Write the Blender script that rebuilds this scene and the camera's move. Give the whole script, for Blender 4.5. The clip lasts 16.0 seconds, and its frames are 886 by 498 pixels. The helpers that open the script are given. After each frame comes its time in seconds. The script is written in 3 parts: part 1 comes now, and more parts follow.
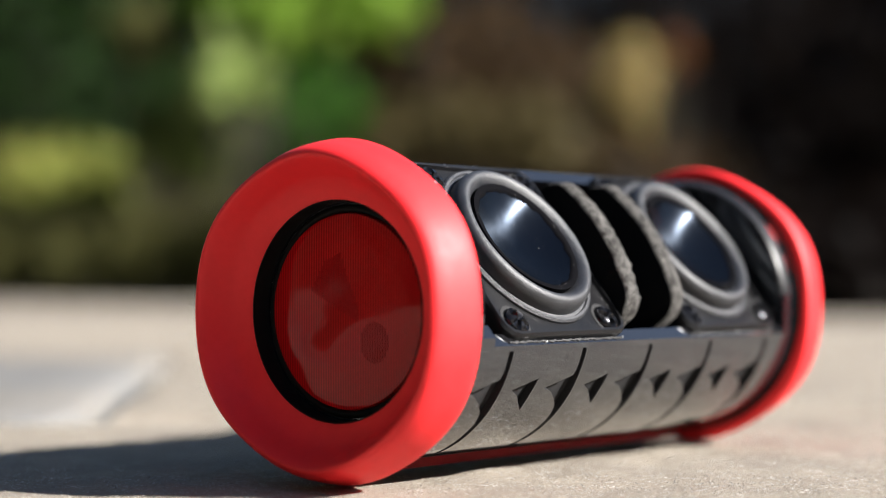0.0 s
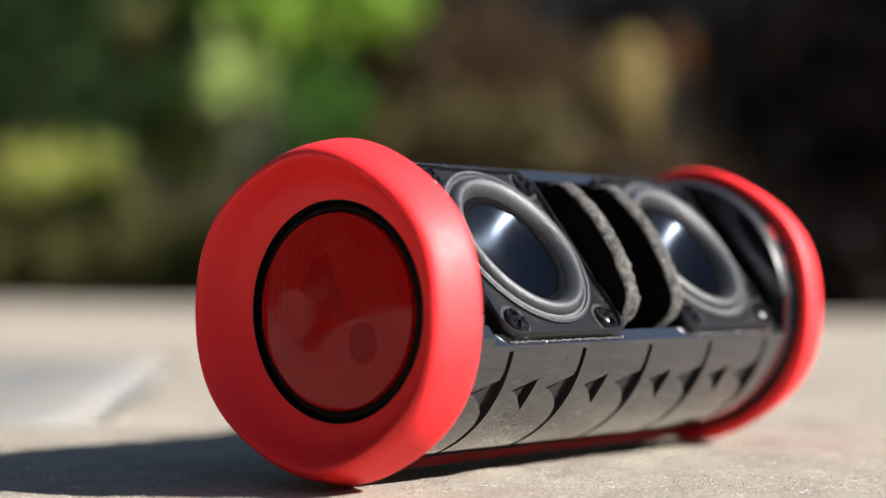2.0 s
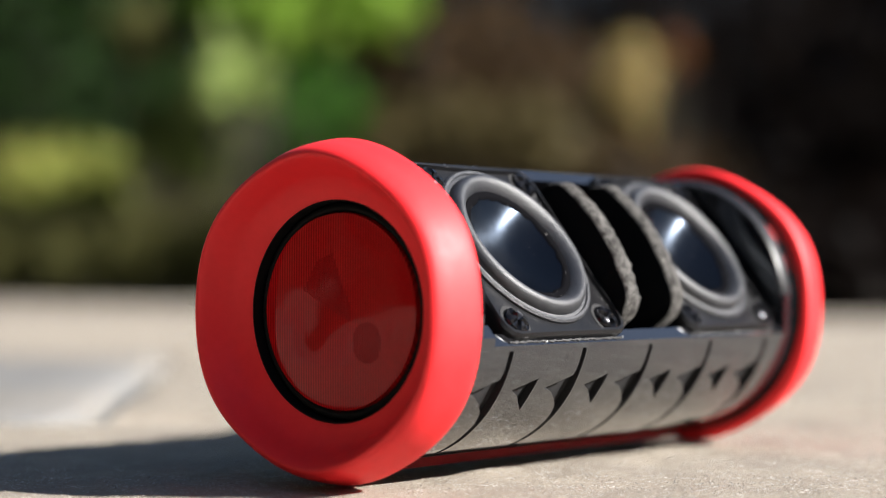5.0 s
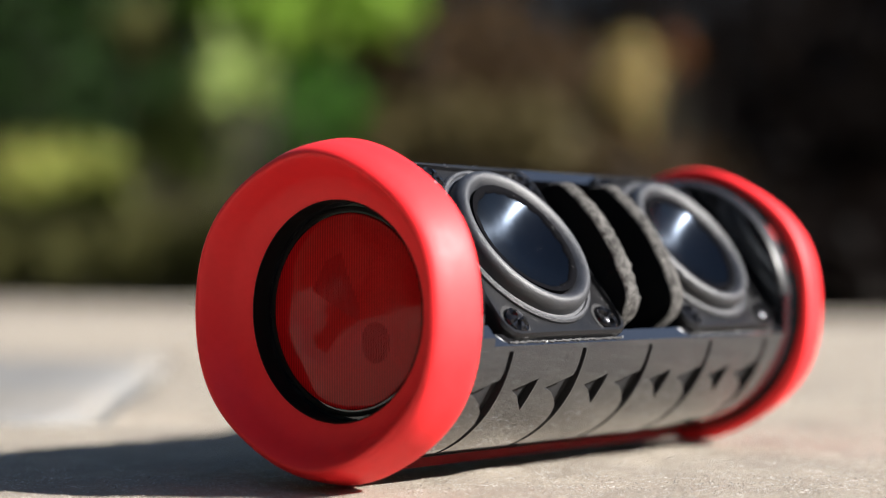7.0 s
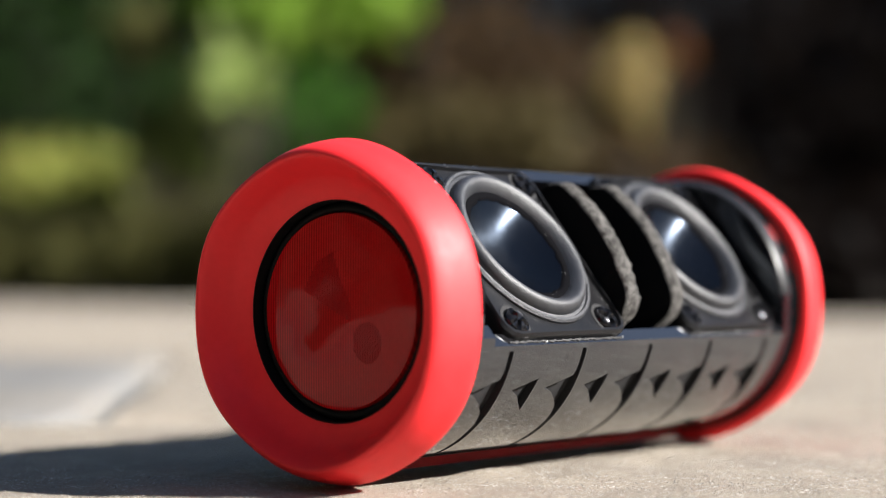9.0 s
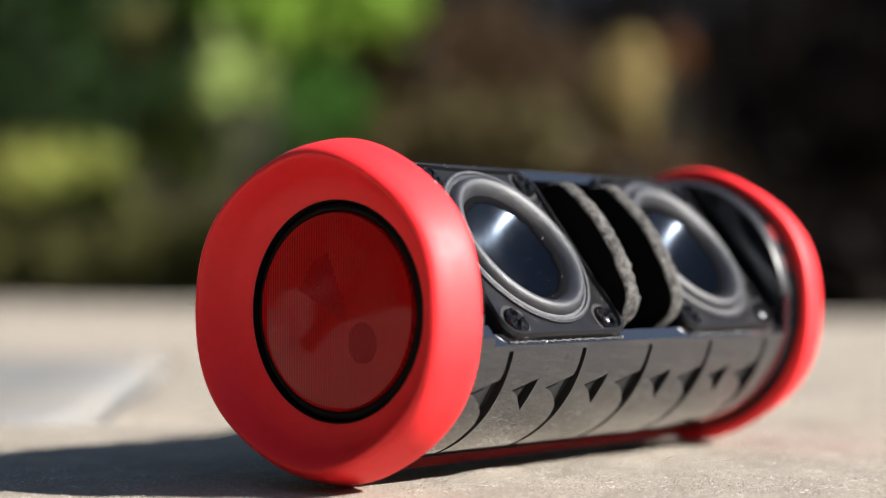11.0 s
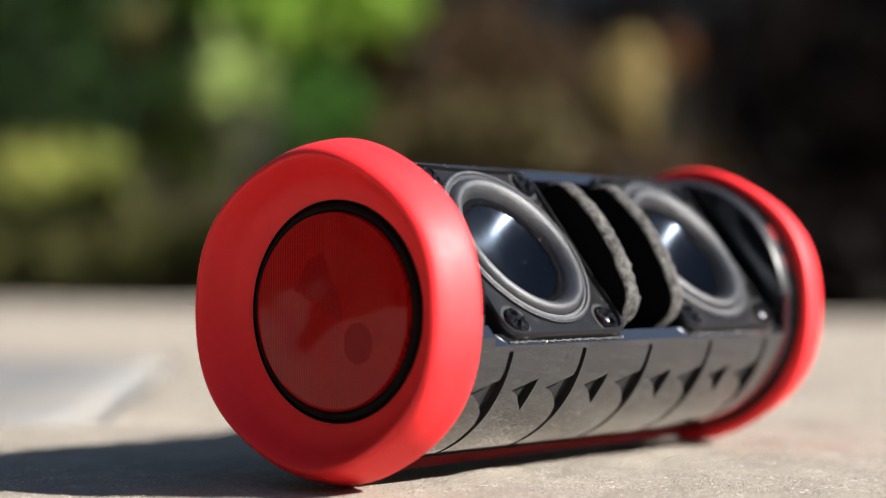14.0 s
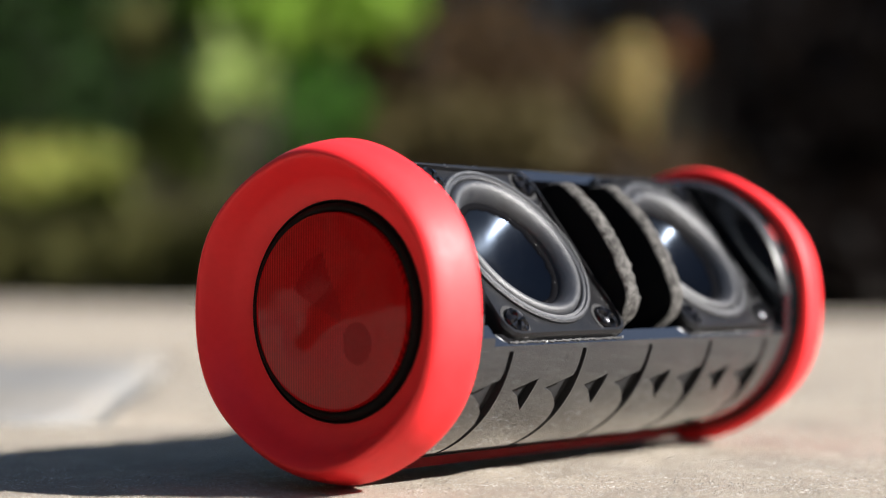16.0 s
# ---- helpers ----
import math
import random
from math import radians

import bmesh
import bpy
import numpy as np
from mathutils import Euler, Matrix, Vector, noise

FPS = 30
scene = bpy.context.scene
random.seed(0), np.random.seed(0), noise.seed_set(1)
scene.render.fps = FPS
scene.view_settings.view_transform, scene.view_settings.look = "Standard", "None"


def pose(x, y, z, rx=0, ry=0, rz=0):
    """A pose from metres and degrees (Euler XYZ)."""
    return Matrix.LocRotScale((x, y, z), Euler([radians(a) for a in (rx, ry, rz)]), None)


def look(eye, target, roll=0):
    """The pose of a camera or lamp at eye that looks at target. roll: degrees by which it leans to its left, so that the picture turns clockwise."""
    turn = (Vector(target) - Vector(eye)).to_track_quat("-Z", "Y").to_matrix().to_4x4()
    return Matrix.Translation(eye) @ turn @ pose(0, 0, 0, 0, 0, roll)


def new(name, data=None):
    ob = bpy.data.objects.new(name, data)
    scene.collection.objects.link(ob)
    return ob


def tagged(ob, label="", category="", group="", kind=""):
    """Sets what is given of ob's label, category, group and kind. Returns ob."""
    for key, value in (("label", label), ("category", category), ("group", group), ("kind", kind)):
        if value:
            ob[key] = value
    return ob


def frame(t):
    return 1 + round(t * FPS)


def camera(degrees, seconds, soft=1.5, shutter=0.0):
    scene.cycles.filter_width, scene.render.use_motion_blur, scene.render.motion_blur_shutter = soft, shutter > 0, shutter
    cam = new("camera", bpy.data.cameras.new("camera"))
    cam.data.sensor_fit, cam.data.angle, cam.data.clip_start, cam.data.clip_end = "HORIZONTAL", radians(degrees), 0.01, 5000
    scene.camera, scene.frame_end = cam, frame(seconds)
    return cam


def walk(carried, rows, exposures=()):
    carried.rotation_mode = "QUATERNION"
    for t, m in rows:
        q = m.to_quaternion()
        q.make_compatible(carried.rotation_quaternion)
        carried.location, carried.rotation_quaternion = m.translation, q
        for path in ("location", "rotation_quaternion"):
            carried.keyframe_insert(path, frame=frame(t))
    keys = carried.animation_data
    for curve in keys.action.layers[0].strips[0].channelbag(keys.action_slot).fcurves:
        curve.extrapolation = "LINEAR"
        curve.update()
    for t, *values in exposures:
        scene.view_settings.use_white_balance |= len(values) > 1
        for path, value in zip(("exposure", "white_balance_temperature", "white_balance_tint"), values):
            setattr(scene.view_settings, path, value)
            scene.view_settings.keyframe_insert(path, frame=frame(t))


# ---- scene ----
cam = camera(25.73, 16.0, soft=1.0)
VIEW = 37.7
EYE = Vector((-0.2921, -0.2564, 0.0421))
SEE = pose(*EYE, 90 + 0.808, 0, VIEW - 90)
walk(cam, [(0.0, SEE), (16.0, SEE)])
cam.data.dof.use_dof = True
cam.data.dof.focus_distance = 0.402
cam.data.dof.aperture_fstop = 6.5
cam.data.dof.aperture_blades = 8

# ---- light ----
SUN = Vector((0.44, -1.0, 0.63)).normalized()
world = bpy.data.worlds.new("sky")
scene.world = world
world.use_nodes = True
wn = world.node_tree
sky = wn.nodes.new("ShaderNodeTexSky")
sky.sky_type = "NISHITA"
sky.sun_disc = False
sky.dust_density = 0.6
sky.ozone_density = 2.0
sky.sun_elevation = math.asin(SUN.z)
sky.sun_rotation = math.atan2(SUN.x, SUN.y)
wn.nodes["Background"].inputs[1].default_value = 0.045
wn.links.new(sky.outputs[0], wn.nodes["Background"].inputs[0])
sun = new("sun", bpy.data.lights.new("sun", "SUN"))
sun.data.energy = 5.0
sun.data.angle = radians(0.5)
sun.data.color = (1.0, 0.96, 0.92)
sun.matrix_world = look(SUN * 10, (0, 0, 0))
scene.view_settings.exposure = 1.4


# ---- materials ----
def material(name, colour, rough, metal=0.0, second=None, scale=200.0, mix=0.5, bump=0.0, bump_scale=900.0,
             specular=0.5, coat=0.0, fine=None, translucent=0.0, soft=0.0, bump_detail=4, sheen=0.0):
    """A surface with colour varying at two scales, and a fine relief."""
    m = bpy.data.materials.new(name)
    m.use_nodes = True
    t = m.node_tree
    b = t.nodes["Principled BSDF"]
    b.inputs["Roughness"].default_value = rough
    b.inputs["Metallic"].default_value = metal
    b.inputs["Specular IOR Level"].default_value = specular
    b.inputs["Coat Weight"].default_value = coat
    if sheen:
        b.inputs["Sheen Weight"].default_value = sheen
        b.inputs["Sheen Roughness"].default_value = 0.45
    if soft:
        b.inputs["Subsurface Weight"].default_value = soft
        b.inputs["Subsurface Scale"].default_value = 0.004
        b.inputs["Subsurface Radius"].default_value = (1.0, 0.12, 0.10)
    co = t.nodes.new("ShaderNodeTexCoord")
    second = second or tuple(c * 0.8 for c in colour)
    n1 = t.nodes.new("ShaderNodeTexNoise")
    n1.inputs["Scale"].default_value = scale
    n1.inputs["Detail"].default_value = 6
    n1.inputs["Roughness"].default_value = 0.65
    n2 = t.nodes.new("ShaderNodeTexNoise")
    n2.inputs["Scale"].default_value = fine or scale * 9
    n2.inputs["Detail"].default_value = 3
    for n in (n1, n2):
        t.links.new(co.outputs["Object"], n.inputs["Vector"])
    add = t.nodes.new("ShaderNodeMath")
    add.operation = "MULTIPLY_ADD"
    add.inputs[1].default_value = 0.45
    t.links.new(n2.outputs["Fac"], add.inputs[0])
    half = t.nodes.new("ShaderNodeMath")
    half.operation = "MULTIPLY"
    half.inputs[1].default_value = 0.55
    t.links.new(n1.outputs["Fac"], half.inputs[0])
    t.links.new(half.outputs[0], add.inputs[2])
    ramp = t.nodes.new("ShaderNodeValToRGB")
    ramp.color_ramp.elements[0].position = 0.5 - 0.5 * mix * 0.5
    ramp.color_ramp.elements[1].position = 0.5 + 0.5 * mix * 0.5
    ramp.color_ramp.elements[0].color = (*second, 1)
    ramp.color_ramp.elements[1].color = (*colour, 1)
    t.links.new(add.outputs[0], ramp.inputs[0])
    t.links.new(ramp.outputs[0], b.inputs["Base Color"])
    r = t.nodes.new("ShaderNodeMapRange")
    r.inputs[1].default_value, r.inputs[2].default_value = 0.3, 0.7
    r.inputs[3].default_value, r.inputs[4].default_value = rough * 0.85, min(1.0, rough * 1.15)
    t.links.new(n1.outputs["Fac"], r.inputs[0])
    t.links.new(r.outputs[0], b.inputs["Roughness"])
    if bump:
        n3 = t.nodes.new("ShaderNodeTexNoise")
        n3.inputs["Scale"].default_value = bump_scale
        n3.inputs["Detail"].default_value = bump_detail
        n3.inputs["Roughness"].default_value = 0.7 if bump_detail > 6 else 0.5
        t.links.new(co.outputs["Object"], n3.inputs["Vector"])
        bp = t.nodes.new("ShaderNodeBump")
        bp.inputs["Strength"].default_value = 1.0
        bp.inputs["Distance"].default_value = bump
        t.links.new(n3.outputs["Fac"], bp.inputs["Height"])
        t.links.new(bp.outputs[0], b.inputs["Normal"])
    if translucent:
        out = t.nodes["Material Output"]
        tr = t.nodes.new("ShaderNodeBsdfTranslucent")
        t.links.new(ramp.outputs[0], tr.inputs[0])
        mx = t.nodes.new("ShaderNodeMixShader")
        mx.inputs[0].default_value = translucent
        t.links.new(b.outputs[0], mx.inputs[1])
        t.links.new(tr.outputs[0], mx.inputs[2])
        t.links.new(mx.outputs[0], out.inputs[0])
    return m


def ribbed(m, pitch, dark):
    """Adds fine upright printed lines along the y axis to a material."""
    t = m.node_tree
    b = t.nodes["Principled BSDF"]
    co = t.nodes.new("ShaderNodeTexCoord")
    w = t.nodes.new("ShaderNodeTexWave")
    w.bands_direction = "Y"
    w.inputs["Scale"].default_value = math.pi / 10 / pitch
    w.inputs["Distortion"].default_value = 0.0
    t.links.new(co.outputs["Object"], w.inputs["Vector"])
    r = t.nodes.new("ShaderNodeMapRange")
    r.inputs[3].default_value, r.inputs[4].default_value = dark, 1.0
    t.links.new(w.outputs["Fac"], r.inputs[0])
    mx = t.nodes.new("ShaderNodeVectorMath")
    mx.operation = "SCALE"
    t.links.new(b.inputs["Base Color"].links[0].from_socket, mx.inputs[0])
    t.links.new(r.outputs[0], mx.inputs[3])
    t.links.new(mx.outputs[0], b.inputs["Base Color"])
    return m


def dusty(m, scale, amount, colour=(0.6, 0.6, 0.6)):
    """Scattered pale specks of dust over a material."""
    t = m.node_tree
    b = t.nodes["Principled BSDF"]
    link = b.inputs["Base Color"].links[0]
    co = t.nodes.new("ShaderNodeTexCoord")
    v = t.nodes.new("ShaderNodeTexVoronoi")
    v.inputs["Scale"].default_value = scale
    t.links.new(co.outputs["Object"], v.inputs["Vector"])
    n = t.nodes.new("ShaderNodeTexNoise")
    n.inputs["Scale"].default_value = scale * 0.2
    t.links.new(co.outputs["Object"], n.inputs["Vector"])
    s = t.nodes.new("ShaderNodeMapRange")
    s.inputs[1].default_value, s.inputs[2].default_value = 0.45, 0.75
    s.inputs[3].default_value, s.inputs[4].default_value = 0.0, amount
    t.links.new(n.outputs["Fac"], s.inputs[0])
    lt = t.nodes.new("ShaderNodeMath")
    lt.operation = "LESS_THAN"
    t.links.new(v.outputs["Distance"], lt.inputs[0])
    t.links.new(s.outputs[0], lt.inputs[1])
    mx = t.nodes.new("ShaderNodeMix")
    mx.data_type = "RGBA"
    t.links.new(lt.outputs[0], mx.inputs[0])
    t.links.new(link.from_socket, mx.inputs[6])
    mx.inputs[7].default_value = (*colour, 1)
    t.links.new(mx.outputs[2], b.inputs["Base Color"])
    return m


RED = material("red_silicone", (0.94, 0.022, 0.028), 0.57, second=(0.88, 0.016, 0.021), scale=60, mix=0.8, bump=0.00003, bump_scale=2500, specular=0.50, soft=0.03)
RED_GLOSS = ribbed(material("red_gloss_plastic", (0.54, 0.007, 0.009), 0.06, second=(0.46, 0.006, 0.008), scale=80, specular=0.24, bump=0.0007, bump_scale=55, bump_detail=1), 0.00066, 0.45)
RED_DARK = material("dark_red_print", (0.34, 0.005, 0.007), 0.06, scale=200, specular=0.14)
# Red of the underside strip, its colour darkened for the shade there.
RED_SHADED = material("shaded_red_rubber", (0.24, 0.008, 0.011), 0.7, second=(0.18, 0.006, 0.008), scale=90, bump=0.00003, bump_scale=2000, specular=0.2)
GLOSS = dusty(material("black_gloss_plastic", (0.012, 0.012, 0.014), 0.07, scale=120, specular=1.0, coat=0.55, bump=0.000004, bump_scale=160), 700, 0.16, (0.3, 0.3, 0.3))
SATIN = dusty(material("black_satin_plastic", (0.009, 0.009, 0.010), 0.34, scale=300, bump=0.00006, bump_scale=1800, specular=0.22), 1500, 0.14, (0.35, 0.35, 0.35))
MATT = material("black_matt_plastic", (0.010, 0.010, 0.011), 0.75, scale=300, bump=0.00003, bump_scale=1800)
RUBBER = dusty(material("black_rubber", (0.022, 0.024, 0.029), 0.46, second=(0.013, 0.014, 0.018), scale=300, specular=0.9, bump=0.00013, bump_scale=4200), 4200, 0.20, (0.22, 0.22, 0.23))
BLACK_RUBBER = material("deep_black_rubber", (0.006, 0.006, 0.006), 0.7, scale=300, bump=0.00003, specular=0.15)
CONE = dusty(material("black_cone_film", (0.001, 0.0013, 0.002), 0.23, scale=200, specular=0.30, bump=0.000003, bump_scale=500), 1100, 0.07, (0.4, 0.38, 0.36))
# Foam sides near black against grey tops: shade put into the colour.
UNLIT_FOAM = material("unlit_side_foam", (0.007, 0.007, 0.007), 0.98, scale=700, bump=0.0003, bump_scale=2200, specular=0.05)
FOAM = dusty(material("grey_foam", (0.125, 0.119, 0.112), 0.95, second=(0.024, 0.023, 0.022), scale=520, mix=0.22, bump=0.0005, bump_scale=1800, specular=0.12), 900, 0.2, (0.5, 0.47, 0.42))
SCREW = material("black_screw_steel", (0.03, 0.03, 0.034), 0.2, metal=0.8, scale=900, bump=0.00002, bump_scale=2500)
STONE = dusty(material("beige_stone", (0.475, 0.412, 0.33), 0.85, second=(0.235, 0.20, 0.158), scale=30, mix=0.62, bump=0.0012, bump_scale=900, bump_detail=7, fine=1300), 900, 0.42, (0.80, 0.76, 0.70))
STONE = dusty(STONE, 520, 0.34, (0.22, 0.185, 0.15))
STONE = dusty(STONE, 2300, 0.40, (0.86, 0.85, 0.83))
GRIT = material("stone_grit", (0.72, 0.69, 0.63), 0.8, second=(0.13, 0.11, 0.09), scale=1200, mix=0.3, specular=0.25)
STONE_GREY = material("blue_grey_stone", (0.212, 0.188, 0.156), 0.85, second=(0.160, 0.166, 0.172), scale=9, mix=0.5, bump=0.0008, bump_scale=200, fine=500)
SOIL = material("dark_soil", (0.060, 0.046, 0.026), 0.95, second=(0.025, 0.020, 0.012), scale=6, mix=0.8, bump=0.01, bump_scale=40, fine=70)
# Timber near black: the background's shade is put into its colour.
TIMBER = material("shade_darkened_timber", (0.012, 0.008, 0.0068), 0.8, second=(0.006, 0.0045, 0.004), scale=5, mix=0.9, bump=0.002, bump_scale=60, specular=0.08)
BARK = material("brown_bark", (0.045, 0.038, 0.022), 0.9, second=(0.022, 0.018, 0.011), scale=40, bump=0.002, bump_scale=90)
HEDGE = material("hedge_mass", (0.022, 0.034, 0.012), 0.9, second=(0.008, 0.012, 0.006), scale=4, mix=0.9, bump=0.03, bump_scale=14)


def leaf_material(name, a, b):
    return material(name, a, 0.5, second=b, scale=7, mix=0.9, translucent=0.45, fine=40, specular=0.08)


LEAF = {
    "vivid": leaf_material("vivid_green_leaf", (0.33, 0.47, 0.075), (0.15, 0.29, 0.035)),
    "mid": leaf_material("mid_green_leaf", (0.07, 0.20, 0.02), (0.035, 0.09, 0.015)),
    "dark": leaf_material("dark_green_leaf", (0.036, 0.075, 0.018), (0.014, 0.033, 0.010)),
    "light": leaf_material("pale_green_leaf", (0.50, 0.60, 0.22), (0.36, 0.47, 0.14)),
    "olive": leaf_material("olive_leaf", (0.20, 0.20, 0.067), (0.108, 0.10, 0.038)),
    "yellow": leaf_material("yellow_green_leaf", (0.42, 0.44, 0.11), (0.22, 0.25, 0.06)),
    "brown": leaf_material("brown_dry_leaf", (0.11, 0.068, 0.034), (0.032, 0.021, 0.011)),
    "tan": leaf_material("tan_dry_leaf", (0.50, 0.39, 0.18), (0.36, 0.29, 0.12)),
    "moss": leaf_material("moss_green_leaf", (0.20, 0.25, 0.07), (0.08, 0.10, 0.03)),
    "ash": leaf_material("grey_tan_leaf", (0.34, 0.27, 0.18), (0.22, 0.17, 0.11)),
    "khaki": leaf_material("khaki_leaf", (0.14, 0.112, 0.048), (0.055, 0.044, 0.02)),
    "rust": leaf_material("rust_brown_leaf", (0.30, 0.14, 0.06), (0.16, 0.07, 0.03)),
    # Brown leaves taken almost to black; the colour carries their shade.
    "shade_brown": leaf_material("shade_darkened_leaf", (0.015, 0.0105, 0.009), (0.0055, 0.0042, 0.0035)),
}


# ---- mesh helpers ----
def part(name, bm, mat, parent=None, label="", smooth=True, angle=35):
    me = bpy.data.meshes.new(name)
    bmesh.ops.recalc_face_normals(bm, faces=bm.faces)
    bm.to_mesh(me)
    bm.free()
    for m in mat if isinstance(mat, (list, tuple)) else [mat]:
        me.materials.append(m)
    for p in me.polygons:
        p.use_smooth = smooth
    if smooth:
        me.set_sharp_from_angle(angle=radians(angle))
    ob = new(name, me)
    if parent:
        ob.parent = parent
    if label:
        tagged(ob, label)
    return ob


def box_bm(x0, x1, y0, y1, z0, z1, bevel=0.0):
    bm = bmesh.new()
    bmesh.ops.create_cube(bm, size=1)
    for v in bm.verts:
        v.co = Vector(((x0 + x1) / 2 + v.co.x * (x1 - x0), (y0 + y1) / 2 + v.co.y * (y1 - y0), (z0 + z1) / 2 + v.co.z * (z1 - z0)))
    if bevel:
        bmesh.ops.bevel(bm, geom=list(bm.edges), offset=bevel, segments=3, affect="EDGES", profile=0.5)
    return bm


def smooth_profile(points, per=6):
    """Catmull-Rom through a closed profile."""
    out, n = [], len(points)
    for i in range(n):
        p0, p1, p2, p3 = (Vector(points[(i + k) % n]) for k in (-1, 0, 1, 2))
        for k in range(per):
            t = k / per
            out.append(0.5 * ((2 * p1) + (p2 - p0) * t + (2 * p0 - 5 * p1 + 4 * p2 - p3) * t * t + (3 * p1 - p0 - 3 * p2 + p3) * t ** 3))
    return out


def lathe(profile, steps=128, closed=True, shape=None, axis="X"):
    """Turns a profile of (along, radius) round an axis. shape(angle, along) scales the radius."""
    bm = bmesh.new()
    rings = []
    for i in range(steps):
        a = 2 * math.pi * i / steps
        ring = []
        for u, r in profile:
            k = r * (shape(a, u, r) if shape else 1.0)
            ring.append(bm.verts.new((u, -k * math.cos(a), k * math.sin(a)) if axis == "X" else (k * math.cos(a), k * math.sin(a), u)))
        rings.append(ring)
    n = len(profile)
    for i in range(steps):
        p, q = rings[i], rings[(i + 1) % steps]
        for j in range(n if closed else n - 1):
            vs = (p[j], p[(j + 1) % n], q[(j + 1) % n], q[j])
            bm.faces.new(vs)
    bmesh.ops.remove_doubles(bm, verts=bm.verts, dist=1e-7)
    return bm


def grained(m, way, amount):
    """Film drawn in one direction: its gloss is stretched along that way."""
    t = m.node_tree
    b = t.nodes["Principled BSDF"]
    c = t.nodes.new("ShaderNodeCombineXYZ")
    for i in range(3):
        c.inputs[i].default_value = way[i]
    b.inputs["Anisotropic"].default_value = amount
    t.links.new(c.outputs[0], b.inputs["Tangent"])


# ---- the loudspeaker ----
AXIS = 0.035
LENGTH = 0.1515
RB = 0.0313
FACE = radians(38)
NORMAL = Vector((0, -math.cos(FACE), math.sin(FACE)))
ACROSS = Vector((0, math.sin(FACE), math.cos(FACE)))
CUT = 0.0199
# Blue put into the cones' gloss imitates a bluer sky's reflection.
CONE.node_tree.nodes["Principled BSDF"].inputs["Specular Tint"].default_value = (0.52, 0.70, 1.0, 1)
grained(CONE, (Vector((1, 0, 0)) * 0.91 + ACROSS * 0.41).normalized(), 1.0)
# Slight blue tint stands in for sky mirrored in the tube's ledges.
GLOSS.node_tree.nodes["Principled BSDF"].inputs["Specular Tint"].default_value = (0.80, 0.90, 1.0, 1)
X0, X1 = 0.0130, 0.1375
speaker = tagged(new("portable_speaker"), "portable cylindrical speaker with red rubber end caps, grille removed, on stone", "speaker")
speaker.location = (0, 0, AXIS)


CAP_WAVE = 0.010


def cap_shape(a, u, r):
    return 1.0 + CAP_WAVE * math.cos(6 * (a - math.pi / 2)) * max(0.0, min(1.0, (r - 0.026) / 0.005))


def end_cap():
    pts = [(0.0086, 0.0314), (0.0083, 0.0338), (0.0072, 0.0347), (0.0052, 0.0347), (0.0020, 0.0341), (-0.0010, 0.0334), (-0.0031, 0.0325), (-0.0040, 0.0317),
           (-0.0042, 0.0310), (-0.0034, 0.0302), (-0.0010, 0.0287), (0.0014, 0.0271), (0.0031, 0.0248), (0.0040, 0.0229), (0.0046, 0.02245), (0.0080, 0.0225), (0.0120, 0.0227), (0.0122, 0.0290)]
    return lathe(smooth_profile(pts, 5), 144, shape=cap_shape)


cap = part("end_cap", end_cap(), RED, speaker, "matt red silicone end cap")
cap2 = new("end_cap", cap.data)
cap2.parent = speaker
cap2.matrix_local = pose(LENGTH, 0, 0, 0, 0, 180)
tagged(cap2, "matt red silicone end cap")


def flared_rim(x, a0, a1, n=64):
    """Sloping lip where the cut side of the tube meets its round end."""
    bm = bmesh.new()
    rows = []
    for i in range(n + 1):
        a = radians(a0 + (a1 - a0) * i / n)
        rows.append([bm.verts.new((x + u, -q * math.cos(a), q * math.sin(a))) for u, q in
                     ((-0.0014, RB - 0.0010), (-0.0012, RB - 0.0004), (0.0012, RB + 0.0004), (0.0016, RB + 0.0003), (0.0016, RB - 0.0010))])
    for p, q in zip(rows, rows[1:]):
        for k in range(5):
            bm.faces.new((p[k], p[(k + 1) % 5], q[(k + 1) % 5], q[k]))
    bm.faces.new(rows[0])
    bm.faces.new(rows[-1])
    return bm


# Black rings stand in for the line of shade behind each cap.
for x, side in ((0.0087, 1), (LENGTH - 0.0087, -1)):
    part("shade_ring", lathe([(x, 0.0311), (x, 0.0322), (x + side * 0.0005, 0.0322), (x + side * 0.0007, 0.0318), (x + side * 0.0007, 0.0311)], 96), BLACK_RUBBER, speaker, "black ring added behind the end cap for its line of shade")
RIM = material("worn_gloss_plastic", (0.02, 0.02, 0.022), 0.34, scale=200, specular=0.5)
part("rim_bead", flared_rim(X1, 5, 88), RIM, speaker, "glossy black rounded rim of the tube")


